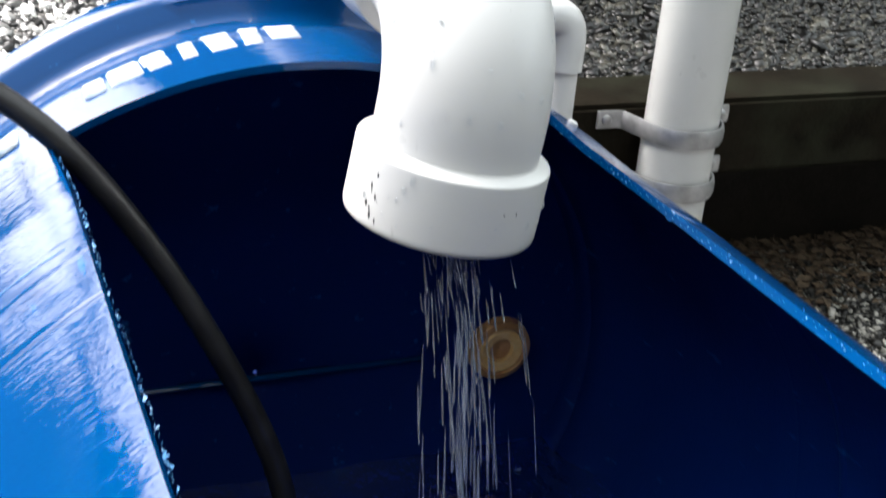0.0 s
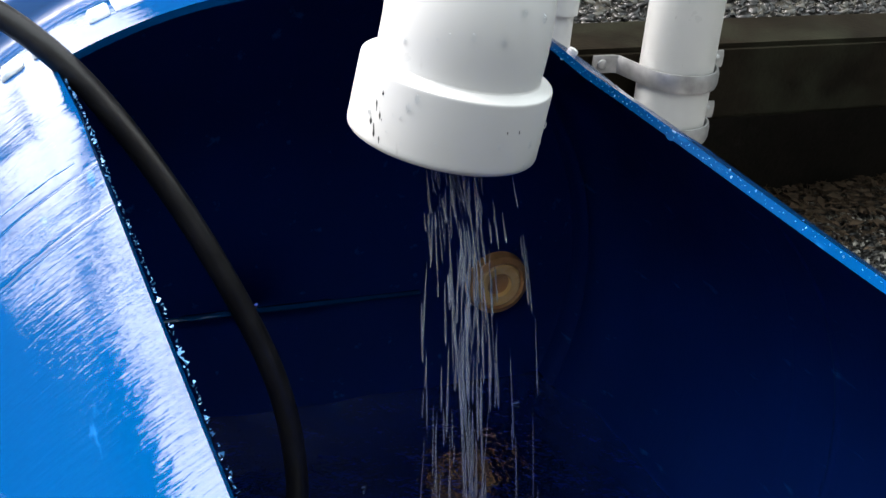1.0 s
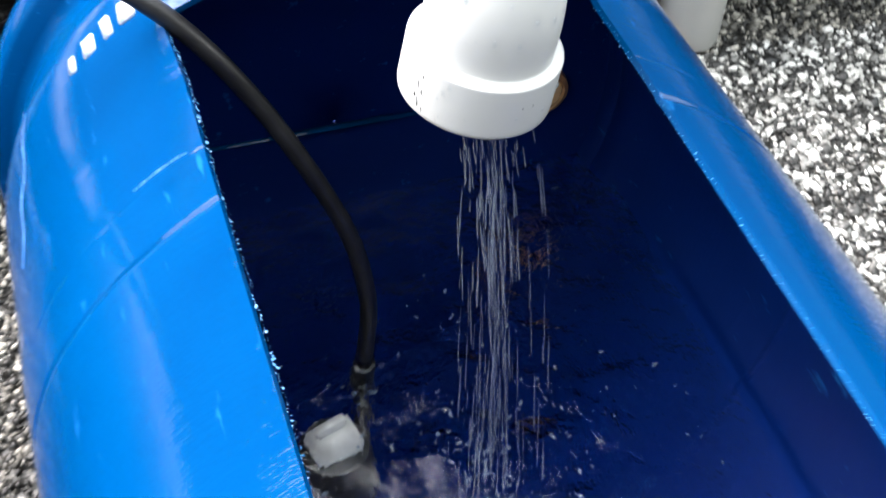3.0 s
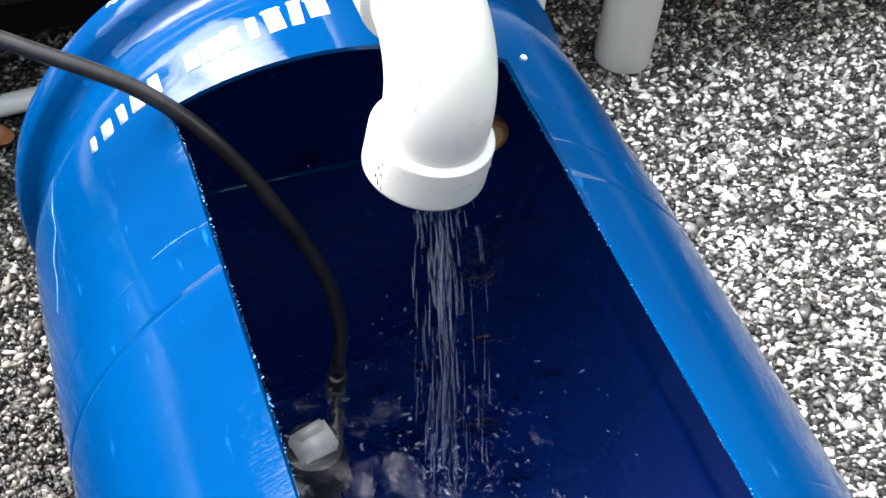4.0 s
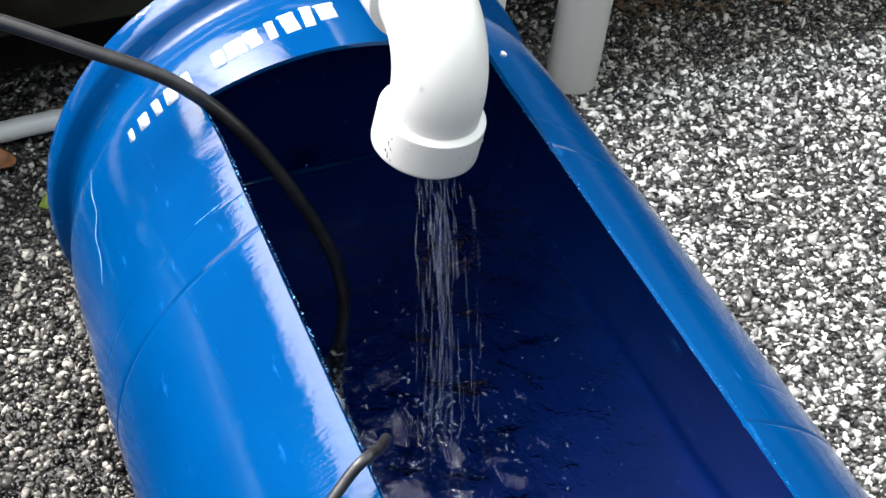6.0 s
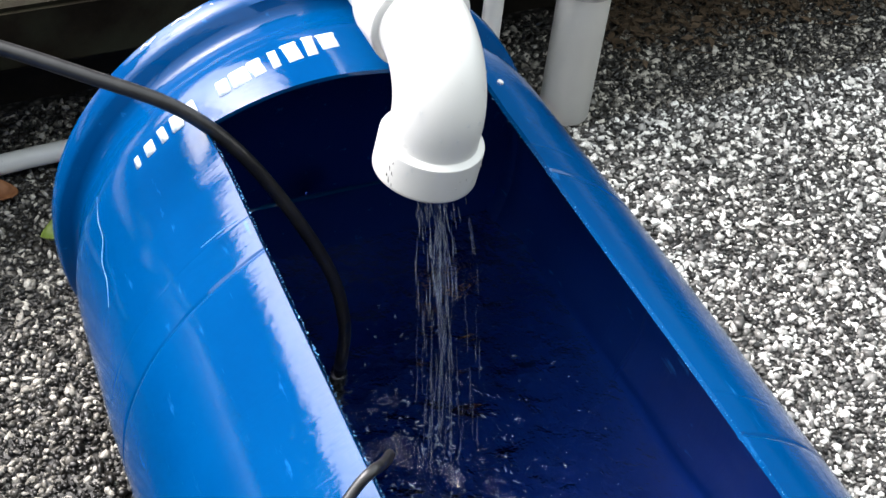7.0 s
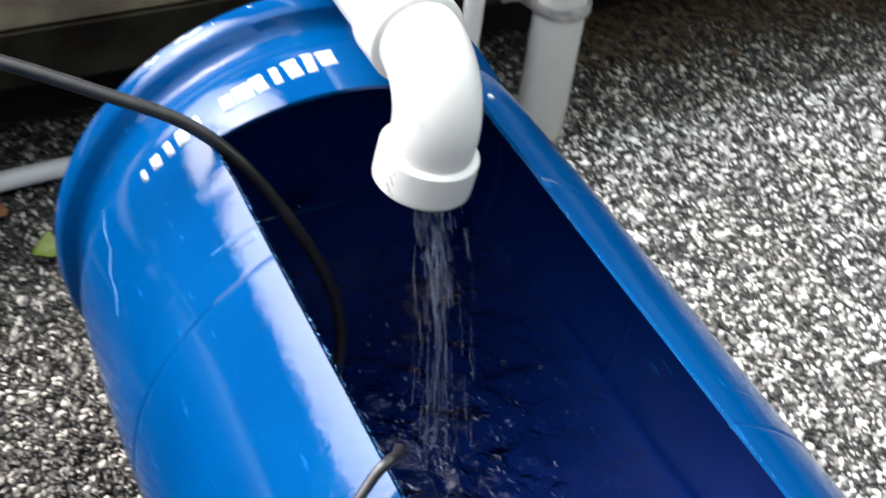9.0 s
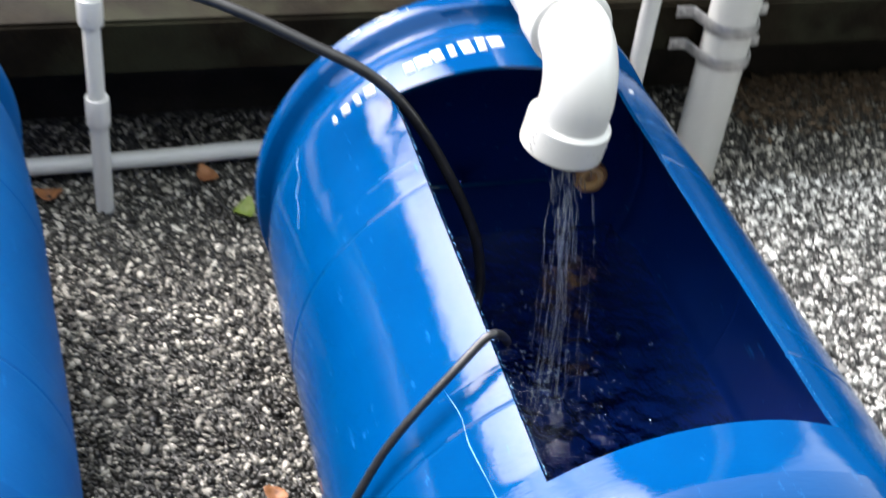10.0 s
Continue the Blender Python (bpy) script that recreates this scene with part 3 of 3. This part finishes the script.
for side, th in ((-1, -32.3), (1, 27.05)):
    n_b = 340 if side < 0 else 200
    for i in range(n_b):
        y = Y_FAR - 0.02 + (Y_NEAR - Y_FAR + 0.03) * (i + rng.random()) / n_b
        if side > 0 and y > Y_FAR + SLANT:
            continue
        u = (Y_FAR - y) / 0.6
        ins = min(1.0, max(0.0, (Y_FAR + 0.02 - y) / 0.08)) * min(1.0, max(0.0, (y - Y_NEAR + 0.05) / 0.07))
        if side < 0:
            off = Vector(((0.006 + 0.002 * u) * ins, 0, (-0.003 - 0.014 * u) * ins))
        else:
            off = Vector((-0.002 * ins, 0, -0.003 * ins))
        size = 0.0005 + (0.0010 if side < 0 else 0.0005) * rng.random() ** 2.5
        c = on_drum(th - side * rng.uniform(-0.02, 0.12), y, -0.0035 * rng.random()) + off
        d = [Vector([rng.gauss(0, 1) for _ in range(3)]).normalized() * size for _ in range(4)]
        v = [bm.verts.new(c + q) for q in d]
        for f in ((0, 1, 2), (0, 2, 3), (0, 3, 1), (1, 3, 2)):
            bm.faces.new([v[q] for q in f])
burrs = part("burr", bm, BURR, blue_drum, "pale ragged plastic burrs", smooth=False)
tagged(burrs, kind="stuff")

# scratches on the side
for line in ([(-61.5, -0.105), (-63.5, -0.13), (-63.8, -0.155), (-66.5, -0.175), (-66.8, -0.20), (-69, -0.225)], [(-43.9, -0.610), (-42.5, -0.65), (-42.8, -0.685), (-41.5, -0.747), (-41.5, -0.79)],
             [(-33.5, -0.287), (-36, -0.2855), (-39, -0.285), (-42, -0.2845)]):
    bm = bmesh.new()
    tube(bm, [on_drum(th, y, -0.0006) - Vector((0.008 * abs(math.sin(radians(th))) ** 3 * min(1, max(0, (-0.06 - y) / 0.2)), 0, 0)) for th, y in line], lambda q: 0.0002 + 0.0004 * math.sin(math.pi * q) * abs(math.sin(9 * q)), 8, 8)
    part("scratch", bm, BURR, blue_drum, "pale scratch in the blue plastic")

# pale worn nicks on the crest of the far rim
for a0, a1, y0 in ((-37, -33, -0.006), (-29, -22, -0.005), (-20.5, -18.5, -0.009), (-12, -10.5, -0.006)):
    bm = bmesh.new()
    tube(bm, [on_drum(a0 + (a1 - a0) * q / 4, y0 + 0.002 * math.sin(q * 2.1), 0.0044) for q in range(5)], lambda q: 0.0004 + 0.0011 * math.sin(math.pi * q) ** 0.5, 8, 6)
    part("nick", bm, PVC_GREY, blue_drum, "pale scuffed nick in the rim")

# moulded seam across the far head and the bung beside it
bm = bmesh.new()
box(bm, (-0.25, -0.0305, 0.2890), (0.130, -0.0235, 0.2918), 0.0009)
part("seam", bm, BLUE, blue_drum)
# plug colour raised to paint in daylight passing through from behind
BUNG = mat_plain("backlit_tan_plastic", (0.85, 0.52, 0.18), (0.95, 0.68, 0.32), 120, 0.4)
BUNG_DARK = mat_plain("brown_plastic_rim", (0.42, 0.21, 0.08), (0.58, 0.32, 0.14), 120, 0.45)
bung = new("bung")
bung.parent = blue_drum
bung.location = (0.195, -0.025, 0.292)
for nm, prof, mt, lab in (("rim", [(0.0, 0.017), (0.010, 0.0185), (0.012, 0.0205), (0.010, 0.0250), (0.004, 0.0262), (0.0, 0.0262)], BUNG_DARK, "brown bung rim"),
                          ("plug", [(0.0, 0.020), (0.009, 0.0195), (0.0115, 0.017), (0.0105, 0.0105), (0.006, 0.0095)], BUNG, "tan plastic plug, backlight painted into its colour"),
                          ("hub", [(0.003, 0.0100), (0.0065, 0.0096), (0.0065, 0.004), (0.005, 0.0004)], BUNG_DARK, "brown recessed hub")):
    bm = bmesh.new()
    straight(bm, (0, 0, 0), (0, -1, 0), prof, 40, False)
    ob = part(nm, bm, mt, bung, lab)
# small white rivet by the far corner
bm = bmesh.new()
c = on_drum(31.7, -0.180)
straight(bm, c, c + Vector((math.sin(radians(31.7)), 0, math.cos(radians(31.7)))), [(-0.002, 0.0035), (0.001, 0.0033), (0.0018, 0.002), (0.002, 0.0002)], 12, False)
part("rivet", bm, PVC, blue_drum, "small white rivet")

# ---- falling water and splash ----
JET = Mat("falling_water", color=(0.80, 0.88, 1.0), rough=0.06)
JET.p.inputs["Transmission Weight"].default_value = 0.93
JET.p.inputs["IOR"].default_value = 1.33
FOAM = Mat("splash_foam", color=(0.62, 0.76, 0.95), rough=0.15)
FOAM.p.inputs["Transmission Weight"].default_value = 0.88
FOAM.p.inputs["IOR"].default_value = 1.33
rng = random.Random(5)
bm = bmesh.new()


def drop(bm, c, t, length, r):
    """A drawn-out drop along t."""
    t = t.normalized()
    u = t.orthogonal().normalized()
    w = t.cross(u)
    k = 6
    prof = ((-0.5, 0.05), (-0.32, 0.6), (-0.05, 0.75), (0.2, 1.0), (0.42, 0.75), (0.5, 0.1))
    sweep(bm, [c + t * (length * a) for a, _ in prof], [(u, w)] * k, [r * b for _, b in prof], 6, True)


for sidx in range(34):
    a, q = rng.uniform(0, 6.283), rng.random() ** (0.5 if sidx < 12 else 1.3)
    start = mouth + Vector((0.030 * q * math.cos(a) + 0.004, 0.030 * q * math.sin(a), 0))
    vy, vx, vz = 0.33 + 0.16 * rng.random(), 0.05 * rng.gauss(0, 1), 0.25 + 0.2 * rng.random()
    t = rng.uniform(0, 0.03)
    while True:
        p = start + Vector((vx * t, -vy * t, -vz * t - 4.9 * t * t))
        if p.z < WZ + 0.004:
            break
        v = Vector((vx, -vy, -vz - 9.8 * t))
        ln = v.length * rng.uniform(0.006, 0.034)
        jit = Vector((rng.gauss(0, 0.0016), rng.gauss(0, 0.0016), 0)) * (1 + 10 * t)
        if rng.random() < 0.8:
            drop(bm, p + jit, v, ln, rng.uniform(0.0002, 0.0008))
        t += ln / v.length * rng.uniform(0.8, 1.9)
for sidx in range(6):
    a, q = rng.uniform(0, 6.283), rng.random()
    start = mouth + Vector((0.013 * q * math.cos(a) + 0.008, 0.013 * q * math.sin(a), 0.004))
    vy, vz, ph = 0.36 + 0.08 * rng.random(), 0.3 + 0.1 * rng.random(), rng.uniform(0, 6)
    t_end = 0.20 + 0.05 * rng.random()
    pts = [start + Vector((0.0018 * math.sin(ph + 60 * t), -vy * t + 0.0018 * math.cos(ph + 75 * t), -vz * t - 4.9 * t * t)) for t in [t_end * i / 12 for i in range(13)]]
    pts = [p for p in pts if p.z > WZ]
    wide = rng.uniform(0.0006, 0.0013)
    tube(bm, pts, lambda q: wide * (0.5 + 0.35 * math.sin(ph + 26 * q) + 0.15 * math.sin(61 * q)), 8, 6)
tagged(link_mesh("water_jet", bm, JET.m), "broken strands of rain water falling from the elbow", "water", kind="stuff")

bm = bmesh.new()
for i in range(700):
    a, d = rng.uniform(0, 6.283), abs(rng.gauss(0, 0.105))
    x, y = 0.03 + d * math.cos(a), -0.355 + d * math.sin(a) * 1.15
    if abs(x) > half - 0.01 or not -0.88 < y < -0.04:
        continue
    up = WZ + (rng.random() ** 4) * 0.05 * (1 - min(1, d / 0.15)) + 0.001
    r = 0.0003 + 0.0015 * rng.random() ** 3
    m = Matrix.Translation((x, y, up)) @ Euler((rng.gauss(0, 0.3), rng.gauss(0, 0.3), rng.random() * 6)).to_matrix().to_4x4() @ Matrix.Diagonal((r * rng.uniform(0.8, 3.0), r, r * 0.45, 1))
    bmesh.ops.create_icosphere(bm, subdivisions=1, radius=1.0, matrix=m)
tagged(link_mesh("splash", bm, FOAM.m), "scattered splash drops and bubbles on the drum water", "water", kind="stuff")

# froth: churned, aerated water in loose patches round the place where the jet lands
def mat_froth():
    k = Mat("froth", color=(0.84, 0.88, 0.90), rough=0.35)
    geo = k.t.nodes.new("ShaderNodeAttribute")
    geo.attribute_name = "density"
    n1 = k.ramp(k.noise(62, 6, 0.7), [(0.40, (0, 0, 0)), (0.60, (1, 1, 1))])
    n2 = k.ramp(k.noise(150, 4, 0.6), [(0.30, (0.15, 0.15, 0.15)), (0.70, (1, 1, 1))])
    a = k.mix(1.0, k.mix(1.0, n1, n2, 'MULTIPLY'), geo.outputs["Color"], 'MULTIPLY')
    k.link(a, k.p.inputs["Alpha"])
    k.bump(k.noise(120, 4), 0.6, 0.003)
    return k.m


bm = bmesh.new()
bmesh.ops.create_grid(bm, x_segments=90, y_segments=110, size=1.0)
lay = bm.loops.layers.float_color.new("density")
thick = {}
for v in bm.verts:
    x, y = 0.015 + v.co.x * 0.19, -0.42 + v.co.y * 0.24
    d = math.hypot((x - 0.035 - 0.25 * (-0.36 - y)) / 0.085, (y + 0.365) / 0.105)
    d2 = math.hypot((x + 0.065) / 0.045, (y + 0.300) / 0.05)
    thick[v] = max(0.0, 1.9 * math.exp(-d * d) + 1.2 * math.exp(-d2 * d2) - 0.2)
    d = math.hypot(x - 0.03, y + 0.375)
    churn = math.exp(-(d / 0.16) ** 2)
    v.co = (x, y, WZ + 0.003 + (0.0022 + 0.003 * churn) * noise.noise((x * 28, y * 28, 0.3)) + (0.002 + 0.006 * churn) * noise.noise((x * 60, y * 60, 2.0)))
for f in bm.faces:
    for lp in f.loops:
        q = thick[lp.vert]
        lp[lay] = (q, q, q, 1)
tagged(link_mesh("froth", bm, mat_froth()), "thin broken froth on the churned drum water", "water", kind="stuff")

# ---- scuffs and droplets on the elbow ----
bm_c = [(203, 0.013, 0.0013, 0.0009), (200, 0.020, 0.0030, 0.0008), (204, 0.024, 0.0034, 0.0007), (198, 0.029, 0.0030, 0.0011), (202, 0.033, 0.0036, 0.0012), (207, 0.036, 0.0020, 0.0010), (206, 0.026, 0.0014, 0.0004), (281, 0.018, 0.001, 0.0006), (290, 0.018, 0.001, 0.0006)]
u_ax = Vector((1, 0, 0)) - lean * lean.x
u_ax.normalize()
w_ax = lean.cross(u_ax)
for deg, dn, ln, wd in bm_c:
    a = radians(deg)
    nrm = u_ax * math.cos(a) - w_ax * math.sin(a)
    tan = nrm.cross(lean)
    bm = bmesh.new()
    c = s0 + lean * dn + nrm * 0.0502
    tube(bm, [c - tan * ln * 0.3 - lean * ln, c, c + tan * ln * 0.2 + lean * ln], lambda q: wd * (0.2 + 0.45 * math.sin(math.pi * q) ** 2 + 0.15 * math.sin(9 * q + deg)), 6, 6)
    part("scuff", bm, INK, outlet, "black scuff mark")
bm = bmesh.new()
bend_frames = frames_along(line_pts)
for i in range(40):
    a = radians(rng.uniform(190, 350))
    nrm = u_ax * math.cos(a) - w_ax * math.sin(a)
    if i < 18:
        c = s0 + lean * rng.uniform(0.008, 0.039) + nrm * 0.0504
    else:
        k = rng.randrange(1, 9)
        fu, fw = bend_frames[k]
        axis = fu.cross(fw)
        nrm = (nrm - axis * nrm.dot(axis)).normalized()
        c = line_pts[k] + axis * rng.uniform(-0.003, 0.003) + nrm * 0.0430
    r = 0.0006 + 0.0013 * rng.random() ** 2
    turn_to = nrm.to_track_quat('Z', 'Y').to_matrix().to_4x4()
    bmesh.ops.create_icosphere(bm, subdivisions=2, radius=1.0, matrix=Matrix.Translation(c) @ turn_to @ Matrix.Diagonal((r, r * rng.uniform(1.0, 1.7), r * 0.55, 1)))
tagged(link_mesh("droplets", bm, WATER), "beads of water clinging to the elbow", "water", kind="stuff")

# ---- leaves and twigs ----
def leaf(mat, at, size, turn, curl, label):
    bm = bmesh.new()
    rows = 9
    grid = []
    for i in range(rows):
        t = i / (rows - 1)
        w = size * 0.36 * math.sin(math.pi * min(0.98, t * 0.92 + 0.05)) ** 0.8
        y = (t - 0.5) * size
        z = curl * ((t - 0.5) ** 2) * size * 2
        grid.append([bm.verts.new((s * w, y, z + abs(s) * w * 0.35)) for s in (-1, -0.5, 0, 0.5, 1)])
    for a, b in zip(grid, grid[1:]):
        for j in range(4):
            bm.faces.new((a[j], a[j + 1], b[j + 1], b[j]))
    ob = link_mesh("leaf", bm, mat)
    sm = ob.modifiers.new("thick", 'SOLIDIFY')
    sm.thickness = 0.0006
    ob.matrix_world = pose(*at, 0, 0, turn)
    return tagged(ob, label, "leaf")


leaf(LEAF_DRY, (-0.310, 0.415, 0.006), 0.05, 20, 0.6, "dry brown leaf lying on the wet pebbles")
leaf(LEAF_DRY, (-0.577, 0.392, 0.006), 0.045, 80, 0.7, "dry brown leaf lying by the standpipe")
leaf(LEAF_GREEN, (-0.262, 0.30, 0.010), 0.05, -30, 0.9, "green leaf tucked beside the drum")

leaf(LEAF_DRY, (-0.302, -0.309, 0.008), 0.035, 50, 0.5, "small reddish dry leaf lying on the pebbles")

bm = bmesh.new()
for i in range(3200):
    x, y = 1.6 - 0.85 * rng.random() ** 1.2, rng.gauss(0.56, 0.06)
    if y > 0.625 or y < 0.40:
        continue
    a, ln = rng.uniform(0, 3.14), rng.uniform(0.008, 0.032)
    heap = 0.03 * max(0.0, 1 - abs(y - 0.57) / 0.12) * (0.5 + 0.5 * noise.noise((x * 6, y * 6, 0)))
    d = Vector((math.cos(a), math.sin(a), rng.gauss(0, 0.15))).normalized()
    c = Vector((x, y, 0.006 + heap + 0.008 * rng.random()))
    if rng.random() < 0.6:
        straight(bm, c, c + d, [(-ln / 2, 0.0004), (0, 0.0009), (ln / 2, 0.0004)], 5, True)
    else:
        side = d.cross(Vector((rng.gauss(0, 0.3), rng.gauss(0, 0.3), 1))).normalized()
        up = side.cross(d) * 0.0006
        w = ln * rng.uniform(0.15, 0.3)
        top = [bm.verts.new(c + q + up) for q in (-d * ln / 2, side * w + up * 6, d * ln / 2, -side * w + up * 4)]
        low = [bm.verts.new(v.co - up * 2) for v in top]
        bm.faces.new(top)
        bm.faces.new(list(reversed(low)))
        for q in range(4):
            bm.faces.new((top[q], low[q], low[(q + 1) % 4], top[(q + 1) % 4]))
tagged(link_mesh("leaf_litter", bm, TWIG), "brown leaf litter and twigs heaped under the terrace edge", "litter", kind="stuff")
